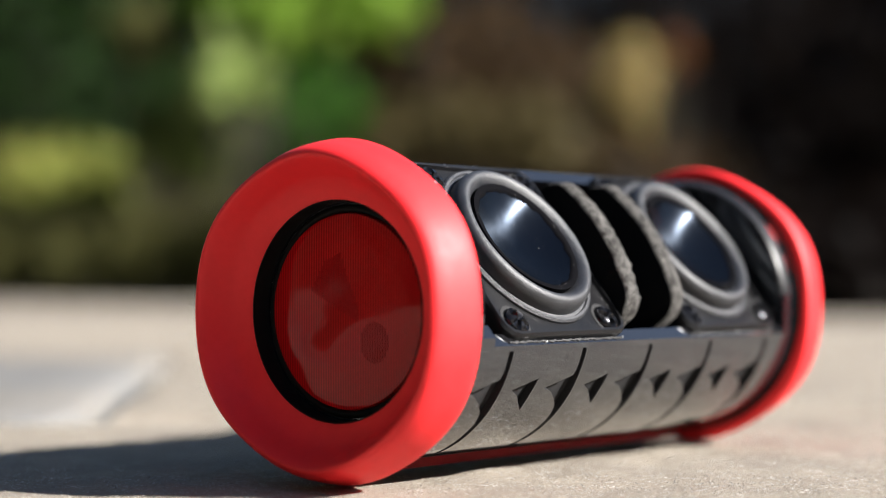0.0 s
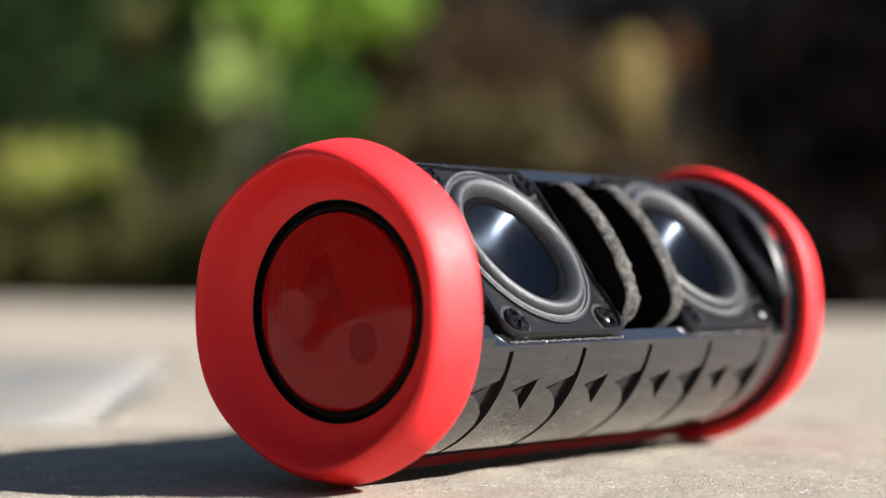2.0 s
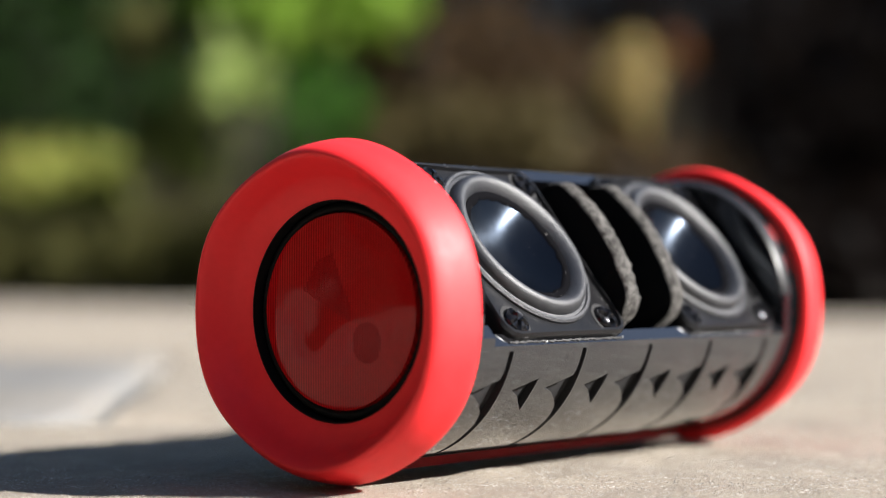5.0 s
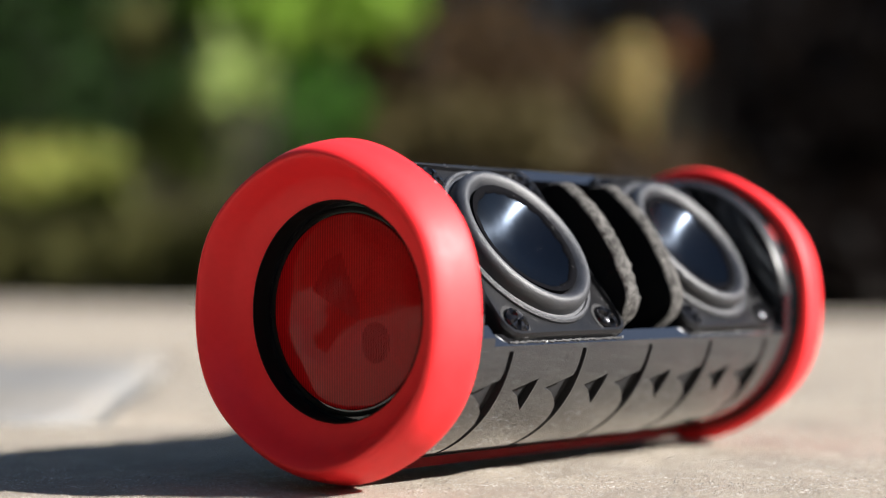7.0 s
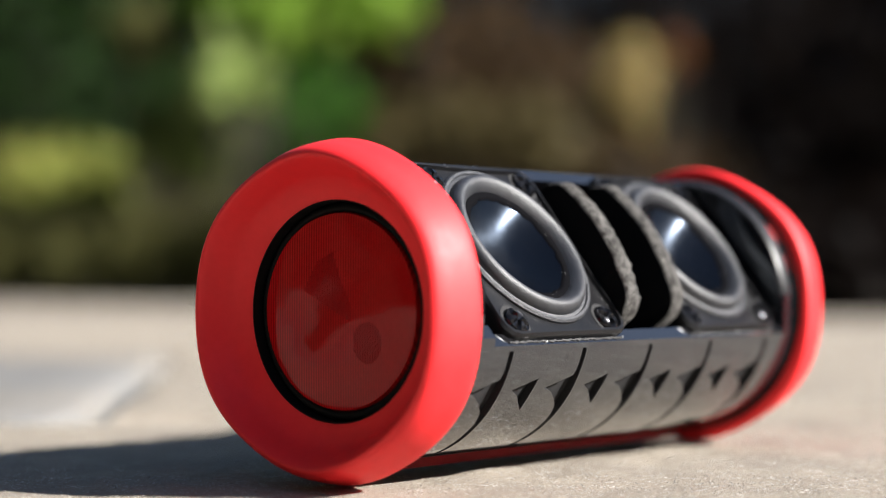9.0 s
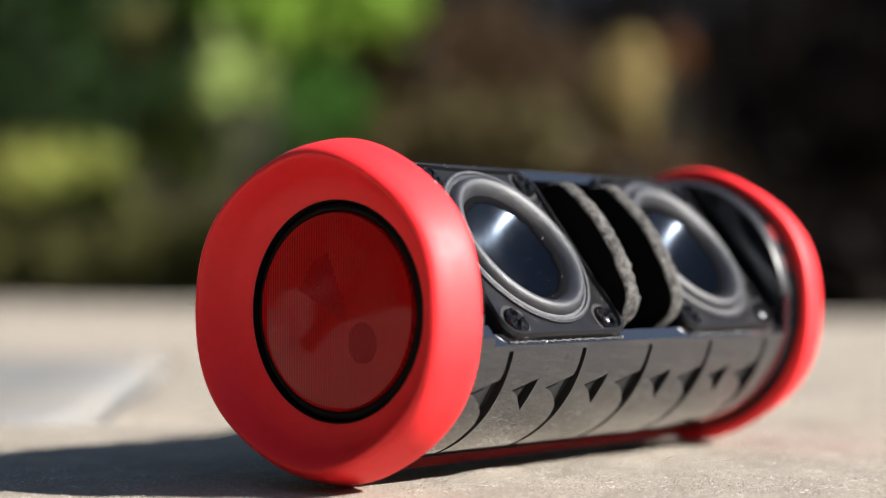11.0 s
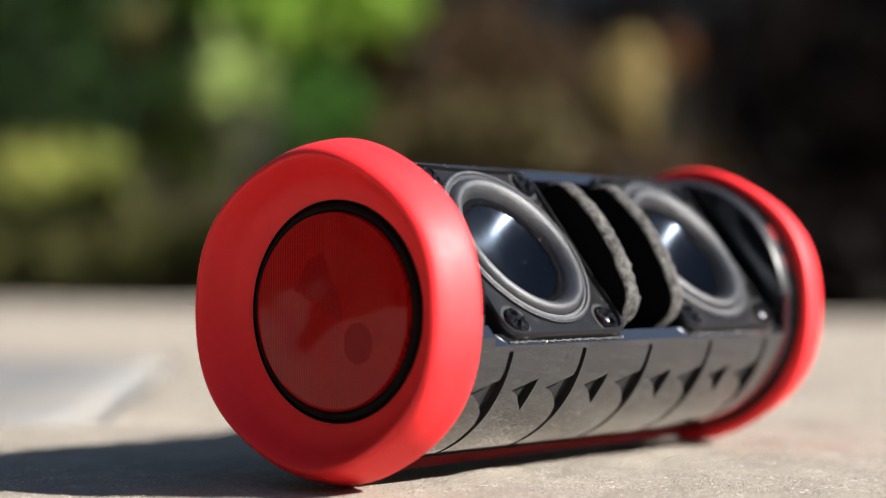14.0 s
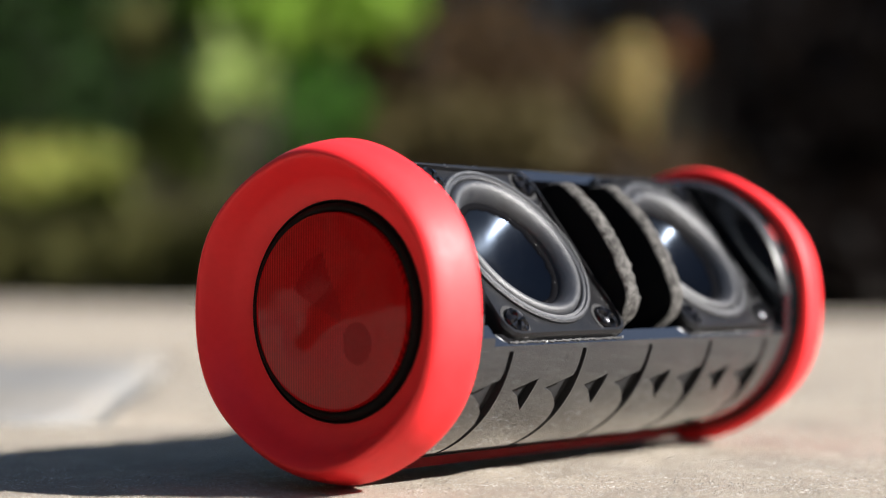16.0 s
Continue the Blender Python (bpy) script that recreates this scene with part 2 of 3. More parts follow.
def shell():
    """Black tube with one side cut flat, and a trench in the flat for the drivers."""
    half = math.acos(CUT / RB)
    chord = RB * math.sin(half)
    flat = [(CUT, -chord), (CUT, -0.0212), (0.008, -0.0212), (0.008, 0.0212), (CUT, 0.0212), (CUT, chord)]
    turn = [-half + 2 * half * k / 5 for k in range(6)]
    arc_n = 120
    arc = [half + (2 * math.pi - 2 * half) * k / arc_n for k in range(1, arc_n)]

    def spot(x, n, e):
        v = NORMAL * n + ACROSS * e
        return (x, v.y, v.z)

    def section(x, cut, r):
        out = []
        for k in range(6):
            n, e = flat[k] if cut else (r * math.cos(turn[k]), r * math.sin(turn[k]))
            out.append(spot(x, n, e))
        return out + [spot(x, r * math.cos(a), r * math.sin(a)) for a in arc]

    bm = bmesh.new()
    secs = [(0.0085, False, RB), (X0, False, RB), (X0 + 0.0001, True, RB), (X1 - 0.0001, True, RB), (X1, False, RB), (LENGTH - 0.0085, False, RB)]
    rows = [[bm.verts.new(c) for c in section(*s)] for s in secs]
    n = len(rows[0])
    for p, q in zip(rows, rows[1:]):
        for j in range(n):
            bm.faces.new((p[j], p[(j + 1) % n], q[(j + 1) % n], q[j]))
    bm.faces.new(rows[0])
    bm.faces.new(rows[-1])
    return bm


def groove_cutter(outlines):
    """Curved prisms that follow the tube, from outlines in (along, degrees below level)."""
    bm = bmesh.new()
    for outline in outlines:
        lo, hi = [], []
        for x, d in outline:
            for r, row in ((RB - 0.0016, lo), (RB + 0.001, hi)):
                row.append(bm.verts.new((x, -r * math.cos(radians(d)), r * math.sin(radians(d)))))
        n = len(lo)
        a, b = bm.faces.new(lo), bm.faces.new(list(reversed(hi)))
        for i in range(n):
            bm.faces.new((lo[i], lo[(i + 1) % n], hi[(i + 1) % n], hi[i]))
        bmesh.ops.triangulate(bm, faces=[a, b])
    return bm


def carved_shell():
    ob = part("shell", shell(), [GLOSS, MATT], speaker, "glossy black plastic tube with carved slits")
    slits = []
    for k in range(5):
        s = 0.0264 * k - 0.0264
        down = [-14.6 - i * 4.0 for i in range(15)]
        right = [(0.0501 + s, d) for d in down]
        left = [(0.0486 + s, d) for d in reversed(down) if d < -43 or d > -25]
        upper = [p for p in left if p[1] > -25]
        lower = [p for p in left if p[1] < -43]
        slits.append(right + lower + [(0.0475 + s, -41), (0.0452 + s, -36.5), (0.0424 + s, -32.8), (0.0392 + s, -30.9), (0.0440 + s, -28.2), (0.0481 + s, -25.8)] + upper)
        if k:
            t = s
            slits.append([(0.0354 + t, -26.4), (0.0349 + t, -33.5), (0.0348 + t, -40.8), (0.0328 + t, -37.5), (0.0304 + t, -33.4), (0.0276 + t, -30.7), (0.0315 + t, -28.6)])
    cutter = part("cutter", groove_cutter(slits), [MATT], None, smooth=False)
    cutter.location = speaker.location
    md = ob.modifiers.new("carve", "BOOLEAN")
    md.operation, md.solver, md.object = "DIFFERENCE", "EXACT", cutter
    md.material_mode = "TRANSFER"
    bpy.context.view_layer.update()
    graph = bpy.context.evaluated_depsgraph_get()
    me = bpy.data.meshes.new_from_object(ob.evaluated_get(graph))
    ob.modifiers.clear()
    ob.data = me
    me.set_sharp_from_angle(angle=radians(30))
    bpy.data.objects.remove(cutter)
    return ob


carved_shell()


def collar(x0, x1, cut):
    """End of the tube beside the cap, cut less deep than the rest."""
    edge = math.acos(cut / RB)
    rim = [(RB * math.cos(edge + 0.02 * k) + 0.00006, -RB * math.sin(edge + 0.02 * k) - 0.00006) for k in range(14)]
    section = rim + [(rim[-1][0] - 0.003, -0.0195), (cut - 0.0004, -0.0195), (cut, -0.0199)]
    bm = bmesh.new()
    ends = []
    for x in (x0, x1):
        ends.append([bm.verts.new(Vector((x, 0, 0)) + NORMAL * n + ACROSS * e) for n, e in section])
    for k in range(len(section)):
        j = (k + 1) % len(section)
        bm.faces.new((ends[0][k], ends[0][j], ends[1][j], ends[1][k]))
    bm.faces.new(ends[0])
    bm.faces.new(ends[1])
    return bm


part("collar", collar(0.0087, 0.0166, CUT + 0.0013), GLOSS, speaker, "glossy black raised end of the tube")


def arc_strip(r0, r1, a0, a1, x0, x1, n=24):
    bm = bmesh.new()
    rows = []
    for i in range(n + 1):
        a = radians(a0 + (a1 - a0) * i / n)
        c, s = -math.cos(a), math.sin(a)
        rows.append([bm.verts.new((x, r * c, r * s)) for x, r in ((x0, r0), (x1, r0), (x1, r1), (x0, r1))])
    for p, q in zip(rows, rows[1:]):
        for j in range(4):
            bm.faces.new((p[j], p[(j + 1) % 4], q[(j + 1) % 4], q[j]))
    bm.faces.new(rows[0])
    bm.faces.new(rows[-1])
    return bm


part("base_strip", arc_strip(RB + 0.0002, 0.0337, -106, -92, 0.010, LENGTH - 0.010), RED_SHADED, speaker, "red rubber strip under the tube, colour darkened for shade")
# seat of the bass radiator behind the near cap's opening
part("radiator_seat", lathe([(0.0040, 0.02235), (0.0100, 0.02235), (0.0100, 0.0010), (0.0112, 0.0010), (0.0112, 0.0226), (0.0040, 0.0226)], 96),
     BLACK_RUBBER, speaker, "black rubber seat of the bass radiator")


def radiator_disc():
    return lathe([(-0.0001, 0.0), (-0.0001, 0.010), (0.0, 0.0191), (0.0002, 0.0199), (0.0008, 0.0202), (0.0030, 0.0202), (0.0030, 0.0)], 128, closed=False)


radiator = part("radiator", radiator_disc(), RED_GLOSS, speaker, "glossy dark red bass radiator disc")
roll = part("radiator_surround", lathe(smooth_profile([(0.0010, 0.0200), (0.0, 0.0207), (0.0002, 0.0215), (0.0012, 0.0221), (0.004, 0.0222), (0.004, 0.0200)], 4), 96),
            BLACK_RUBBER, speaker, "black rubber ring round the radiator")


def bars(outline, pitch=0.00066, width=0.00034):
    """Upright bars that fill an outline in the disc's plane."""
    ys = [p[0] for p in outline]
    y = min(ys) + pitch / 2
    while y < max(ys):
        hits = []
        for (y0, z0), (y1, z1) in zip(outline, outline[1:] + outline[:1]):
            if (y0 - y) * (y1 - y) < 0:
                hits.append(z0 + (z1 - z0) * (y - y0) / (y1 - y0))
        if len(hits) >= 2:
            lo, hi = min(hits), max(hits)
            bm = bmesh.new()
            v = [bm.verts.new((x, yy, zz)) for x in (-0.00016, 0.0001) for yy, zz in
                 ((y - width / 2, lo), (y + width / 2, lo), (y + width / 2, hi), (y - width / 2, hi))]
            for f in ((0, 1, 2, 3), (7, 6, 5, 4), (0, 4, 5, 1), (1, 5, 6, 2), (2, 6, 7, 3), (3, 7, 4, 0)):
                bm.faces.new([v[i] for i in f])
            part("printed_bar", bm, RED_DARK, radiator, smooth=False)
        y += pitch


STROKE = [(0.0095, 0.0042), (0.0058, 0.0102), (0.0016, 0.0120), (-0.0006, 0.0062), (-0.0032, 0.0013), (-0.0032, -0.0022), (0.0040, 0.0014)]
DOT = [(-0.0075 + 0.0037 * math.cos(a * math.pi / 12), -0.0062 + 0.0042 * math.sin(a * math.pi / 12)) for a in range(24)]
bars(STROKE)
bars(DOT)

# frame of a driver: its own axis is z, pointing out of the tube
TILT = Matrix((Vector((1, 0, 0)), ACROSS, NORMAL)).transposed().to_4x4()


def driver_place(x, n, e=0.0):
    m = TILT.copy()
    m.translation = Vector((x, 0, 0)) + NORMAL * n + ACROSS * e
    return m


def plate(left=0.0208):
    """Square plate with rounded corners and a round hole."""
    bm = bmesh.new()
    hy, rc, hole = 0.0229, 0.0042, 0.0188
    n = 96
    rows = []
    for i in range(n):
        a = 2 * math.pi * i / n
        c, s = math.cos(a), math.sin(a)
        # rounded rectangle met by the ray at this angle
        lo, hi = 0.0, 0.05
        for _ in range(40):
            k = (lo + hi) / 2
            hx = left if c < 0 else 0.0208
            dx, dy = abs(c * k) - (hx - rc), abs(s * k) - (hy - rc)
            d = math.hypot(max(dx, 0), max(dy, 0)) + min(max(dx, dy), 0) - rc
            lo, hi = (k, hi) if d < 0 else (lo, k)
        k = lo
        rows.append([bm.verts.new((c * r, s * r, z)) for r, z in
                     ((hole, -0.006), (hole, 0.0), (k - 0.0016, 0.0), (k - 0.0013, 0.0009), (k - 0.0006, 0.0009), (k, 0.0002), (k, -0.0017), (k - 0.0015, -0.0017), (k - 0.0015, -0.006))])
    for i in range(n):
        p, q = rows[i], rows[(i + 1) % n]
        for j in range(9):
            bm.faces.new((p[j], p[(j + 1) % 9], q[(j + 1) % 9], q[j]))
    return bm


def screw_head():
    """Domed head with a cross recess."""
    bm = lathe([(0.0013, 0.0), (0.0013, 0.0008), (0.00115, 0.0016), (0.0007, 0.0023), (0.0, 0.0026), (-0.0008, 0.0026)], 24, closed=False, axis="Z")
    for v in bm.verts:
        r = math.hypot(v.co.x, v.co.y)
        a = math.atan2(v.co.y, v.co.x)
        if r < 0.0017 and v.co.z > 0.001 and abs(math.sin(2 * a)) < 0.55:
            v.co.z -= 0.0007
    return bm


R_IN, R_OUT, R_TALL = 0.0140, 0.0186, 0.0029


def surround_height(u):
    """Skewed half roll: long slope down to the cone, short one to the frame."""
    w = u ** 1.2
    return R_TALL * math.sqrt(max(0.0, 1 - (2 * w - 1) ** 2)) - 0.0012 * (1 - u) ** 2


def surround_roll():
    """Rubber roll with skirts down to the cone and the frame."""
    top = []
    for i in range(25):
        u = 0.5 - 0.5 * math.cos(math.pi * i / 24)
        top.append((surround_height(u), R_IN + (R_OUT - R_IN) * u))
    return lathe(top + [(-0.003, R_OUT), (-0.003, R_IN + 0.0016)], 128, axis="Z")


def cone_profile():
    """Shallow dish with a rounded lip."""
    out = [(0.0, 0.0)]
    for i in range(1, 15):
        r = 0.0134 * i / 14
        out.append((0.045 * r + 13.0 * r * r, r))
    z = out[-1][0]
    out += [(z + 0.00025, 0.0138), (z + 0.00022, 0.0141), (z - 0.0003, 0.0143), (z - 0.0016, 0.0143), (-0.0016, 0.0)]
    return out


RING_GLUE = dusty(material("black_glue", (0.004, 0.004, 0.005), 0.8, scale=600, bump=0.00005, bump_scale=1500, specular=0.02), 1300, 0.20, (0.30, 0.29, 0.28))


def glue_ring(seed):
    """Uneven line of glue that joins the cone to its surround."""
    bm = bmesh.new()
    rows = []
    z = cone_profile()[14][0]
    for i in range(120):
        a = 2 * math.pi * i / 120
        c, s = math.cos(a), math.sin(a)
        wob = 0.00045 * noise.noise(Vector((c * 5, s * 5, seed))) + 0.00025 * noise.noise(Vector((c * 17, s * 17, seed)))
        rows.append([bm.verts.new((c * q, s * q, z + h)) for q, h in
                     ((0.0126 + wob, -0.0004), (0.0129 + wob, 0.00006 + 0.3 * wob), (0.0135, 0.00034), (0.0144, 0.00036), (0.0144, -0.0010), (0.0126 + wob, -0.0010))])
    for p, q in zip(rows, rows[1:] + rows[:1]):
        for k in range(6):
            bm.faces.new((p[k], p[(k + 1) % 6], q[(k + 1) % 6], q[k]))
    return bm


CONE_Z = -cone_profile()[14][0] + 0.0002
moving = []
DRIVERS = (0.0455, 0.1130)
LIFT = 0.0008
for x in DRIVERS:
    base = driver_place(x, 0.0208)
    shift = -0.0011 if x == DRIVERS[0] else 0.0004
    fr = part("driver_frame", plate(0.0243 if x == DRIVERS[0] else 0.0208), SATIN, speaker, "dusty black square driver plate")
    fr.matrix_local = base
    ring = part("clamp_ring", lathe([(-0.0020, 0.01855), (0.0003, 0.01855), (0.0005, 0.0188), (0.0004, 0.0194), (0.0008, 0.0196), (0.0008, 0.0202), (0.0004, 0.0206), (-0.0002, 0.0207), (-0.0020, 0.0199)], 96, axis="Z"),
                RUBBER, fr, "grey-black raised ring round the surround")
    ring.location = (shift, LIFT, 0.0001)
    basket = part("basket", lathe([(-0.006, 0.0190), (-0.013, 0.012), (-0.0135, 0.0), (-0.0125, 0.0), (-0.0120, 0.0118), (-0.006, 0.0184)], 48, axis="Z", closed=False), MATT, fr)
    for sx in (-1, 1):
        for sy in (-1, 1):
            sc = part("screw", screw_head(), SCREW, fr, "black cross-head screw")
            spot = (sx * 0.0166 - (0.0017 if sy < 0 and x == DRIVERS[0] else 0), sy * (0.0184 if sy > 0 else 0.0190))
            sc.matrix_local = pose(*spot, 0.0, 0, 0, 20 * sx + 35 * sy) @ Matrix.Diagonal((1.3, 1.3, 1.25, 1))
            sk = part("screw_recess", lathe([(-0.001, 0.0033), (0.00012, 0.0033), (0.00012, 0.0041), (-0.001, 0.0041)], 28, axis="Z"), MATT, fr)
            sk.location = (spot[0], spot[1], 0)
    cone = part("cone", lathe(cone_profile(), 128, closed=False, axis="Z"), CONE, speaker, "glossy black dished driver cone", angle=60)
    part("glue_ring", glue_ring(int(x * 1000)), RING_GLUE, cone, "rough black glue ring with pale specks", angle=60)
    moving.append((cone, x + shift, 0.0208 + CONE_Z, 1.0))
    sr = part("surround", surround_roll(), RUBBER, speaker, "soft black rubber surround", angle=60)
    moving.append((sr, x + shift, 0.0208, 0.55))


def foam_strip(x0, x1, seed, lean):
    bm = bmesh.new()
    rng = random.Random(seed)
    n, rows = 64, []
    for i in range(n + 1):
        e = -0.0190 + 0.0370 * i / n
        top = 0.0284 - 0.0038 * (e / 0.0192) ** 2 - 0.0025 * max(0.0, 1 - min(i, n - i) / 5) ** 1.6
        j = [rng.uniform(-0.00008, 0.00008) for _ in range(4)]
        wob = 0.0006 * noise.noise(Vector((e * 260, seed, 0)))
        tear = 0.0009 * max(0.0, noise.noise(Vector((e * 420, seed + 5, 0)))) + 0.0003 * noise.noise(Vector((e * 700, seed + 9, 0)))
        prof = [(x0, 0.0082), (x0 + j[0] + wob, top - 0.0008), (x0 + 0.0006 + wob, top + j[1]), ((x0 + x1) / 2, top + 0.0002 + j[2]), (x1 - 0.0006 - wob - tear, top + j[1] - 0.3 * tear), (x1 + j[3] - wob - tear, top - 0.0008), (x1, 0.0082)]
        row = []
        for x, h in prof:
            v = NORMAL * h + ACROSS * e
            row.append(bm.verts.new((x + lean * e / 0.018, v.y, v.z)))
        rows.append(row)
    for p, q in zip(rows, rows[1:]):
        for k in range(7):
            # Tops take the grey, sides the colour darkened for shade.
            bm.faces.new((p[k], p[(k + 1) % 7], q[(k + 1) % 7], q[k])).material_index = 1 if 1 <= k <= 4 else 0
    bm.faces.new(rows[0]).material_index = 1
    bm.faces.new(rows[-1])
    return bm


part("foam_strip", foam_strip(0.0679, 0.0733, 3, 0.0016), [UNLIT_FOAM, FOAM], speaker, "worn grey foam strip between the drivers, sides coloured black for shade", angle=50)
part("foam_strip", foam_strip(0.0866, 0.0916, 4, 0.0012), [UNLIT_FOAM, FOAM], speaker, "worn grey foam strip between the drivers, sides coloured black for shade", angle=50)


def glue_bead(x0, x1):
    """Rough line of dried glue along the lower edge of a driver plate."""
    bm = bmesh.new()
    rng = random.Random(9)
    rows = []
    for i in range(61):
        x = x0 + (x1 - x0) * i / 60
        r = 0.00026 * rng.uniform(0.5, 1.4)
        c = NORMAL * (CUT + 0.0001) + ACROSS * (-0.0234 + rng.uniform(-0.00015, 0.00015))
        rows.append([bm.verts.new(Vector((x, 0, 0)) + c + NORMAL * (r * math.cos(a * 1.0472)) + ACROSS * (r * math.sin(a * 1.0472))) for a in range(6)])
    for p, q in zip(rows, rows[1:]):
        for k in range(6):
            bm.faces.new((p[k], p[(k + 1) % 6], q[(k + 1) % 6], q[k]))
    return bm


GLUE = dusty(material("dried_glue", (0.09, 0.09, 0.09), 0.4, second=(0.02, 0.02, 0.02), scale=900, mix=0.5), 1600, 0.4, (0.8, 0.8, 0.8))
for x in DRIVERS:
    part("glue_bead", glue_bead(x - (0.0232 if x == DRIVERS[0] else 0.0200), x + 0.0190), GLUE, speaker, "rough grey line of dried glue", smooth=False)


def crumbs(x, seed, count):
    """Tiny grains of dust and glue lying on a driver plate."""
    rng = random.Random(seed)
    bm = bmesh.new()
    for _ in range(count):
        if rng.random() < 0.6:
            u, v = rng.uniform(-0.0185, 0.0185), rng.uniform(-0.0222, -0.0195)
        else:
            a = rng.uniform(0, 6.28)
            u, v = 0.0200 * math.cos(a), 0.0202 * math.sin(a)
        r = rng.uniform(0.00002, 0.00006)
        c = Vector((x + u, 0, 0)) + NORMAL * (0.0208 + 0.5 * r) + ACROSS * v
        if abs(v) < 0.019 or abs(u) < 0.012:
            if math.hypot(u, v) < 0.0212:
                c += NORMAL * 0.0007
        bmesh.ops.create_icosphere(bm, subdivisions=1, radius=r, matrix=Matrix.Translation(c))
    return bm


GLINT_METAL = material("bright_glint_metal", (0.60, 0.61, 0.62), 0.16, metal=0.9, scale=900)
CRUMB = material("pale_dust_grain", (0.75, 0.75, 0.74), 0.25, scale=900)
for k, x in enumerate(DRIVERS):
    tagged(part("dust_and_glint_grains", crumbs(x, 30 + k, 70), CRUMB, speaker, "pale dust grains", smooth=False), kind="stuff")


def glint_beads(seed, count):
    """Added metal beads that stand for sun glints along the second plate's edge."""
    rng = random.Random(seed)
    bm = bmesh.new()
    for _ in range(count):
        r = rng.uniform(0.0003, 0.0005)
        c = Vector((DRIVERS[1] + rng.uniform(0.0186, 0.0200), 0, 0)) + NORMAL * (0.0212 + 0.6 * r) + ACROSS * rng.uniform(-0.021, 0.020)
        bmesh.ops.create_icosphere(bm, subdivisions=2, radius=r, matrix=Matrix.Translation(c))
    return bm


tagged(part("dust_and_glint_grains", glint_beads(61, 9), GLINT_METAL, speaker, "shiny metal beads added for glints on the plate edge"), kind="stuff")


def lint(seed):
    """A short curled fibre."""
    rng = random.Random(seed)
    bm = bmesh.new()
    p, way, rows = Vector((0, 0, 0)), Vector((rng.uniform(-1, 1), rng.uniform(-1, 1), 1.2)).normalized(), []
    for k in range(8):
        r = 0.00006
        rows.append([bm.verts.new(p + Vector((r * math.cos(j * 2.094), r * math.sin(j * 2.094), 0))) for j in range(3)])
        p = p + way * 0.00022
        way = (way + Vector((rng.uniform(-0.6, 0.6), rng.uniform(-0.6, 0.6), rng.uniform(-0.4, 0.2)))).normalized()
    for a, b in zip(rows, rows[1:]):
        for j in range(3):
            bm.faces.new((a[j], a[(j + 1) % 3], b[(j + 1) % 3], b[j]))
    return bm


for k, (u, v) in enumerate(((0.0010, 0.0226), (0.0022, 0.0225), (-0.0100, 0.0224), (0.0185, -0.0160), (0.0170, 0.0120))):
    fibre = part("lint", lint(50 + k), CRUMB, speaker, "pale lint fibre")
    fibre.location = Vector((DRIVERS[0] + u, 0, 0)) + NORMAL * 0.0213 + ACROSS * v

# ---- ground ----
AHEAD = Vector((math.cos(radians(VIEW)), math.sin(radians(VIEW)), 0))
RIGHT = Vector((AHEAD.y, -AHEAD.x, 0))


def place(right, depth, height=0.0):
    p = EYE + AHEAD * depth + RIGHT * right
    return Vector((p.x, p.y, height))


def ground_sheet():
    bm = bmesh.new()
    rings = [0.0, 1.5, 3, 5, 8, 14, 30, 90, 400, 2500]
    rows = []
    for r in rings[1:]:
        rows.append([bm.verts.new((r * math.cos(a * math.pi / 24), r * math.sin(a * math.pi / 24), -0.02)) for a in range(48)])
    c = bm.verts.new((0, 0, -0.02))
    for i in range(48):
        bm.faces.new((c, rows[0][i], rows[0][(i + 1) % 48]))
    for p, q in zip(rows, rows[1:]):
        for i in range(48):
            bm.faces.new((p[i], p[(i + 1) % 48], q[(i + 1) % 48], q[i]))
    return bm


ground = tagged(part("ground", ground_sheet(), SOIL), "dark garden soil", "ground", kind="structure")
pavement = tagged(new("pavement"), "pale flagstone paving in sunlight", "paving", kind="structure")


def inside(poly, x, y):
    odd = False
    for (x0, y0), (x1, y1) in zip(poly, poly[1:] + poly[:1]):
        if (y0 > y) != (y1 > y) and x < x0 + (x1 - x0) * (y - y0) / (y1 - y0):
            odd = not odd
    return odd


def slab_top(p):
    """Height of the worn top of the nearest flagstone."""
    p = Vector((p.x, p.y, 0))
    return 0.0006 * noise.noise(p * 9) + 0.0003 * noise.noise(p * 40) + 0.0005 * noise.noise(p * 75) + 0.00028 * noise.noise(p * 170) - 0.0008


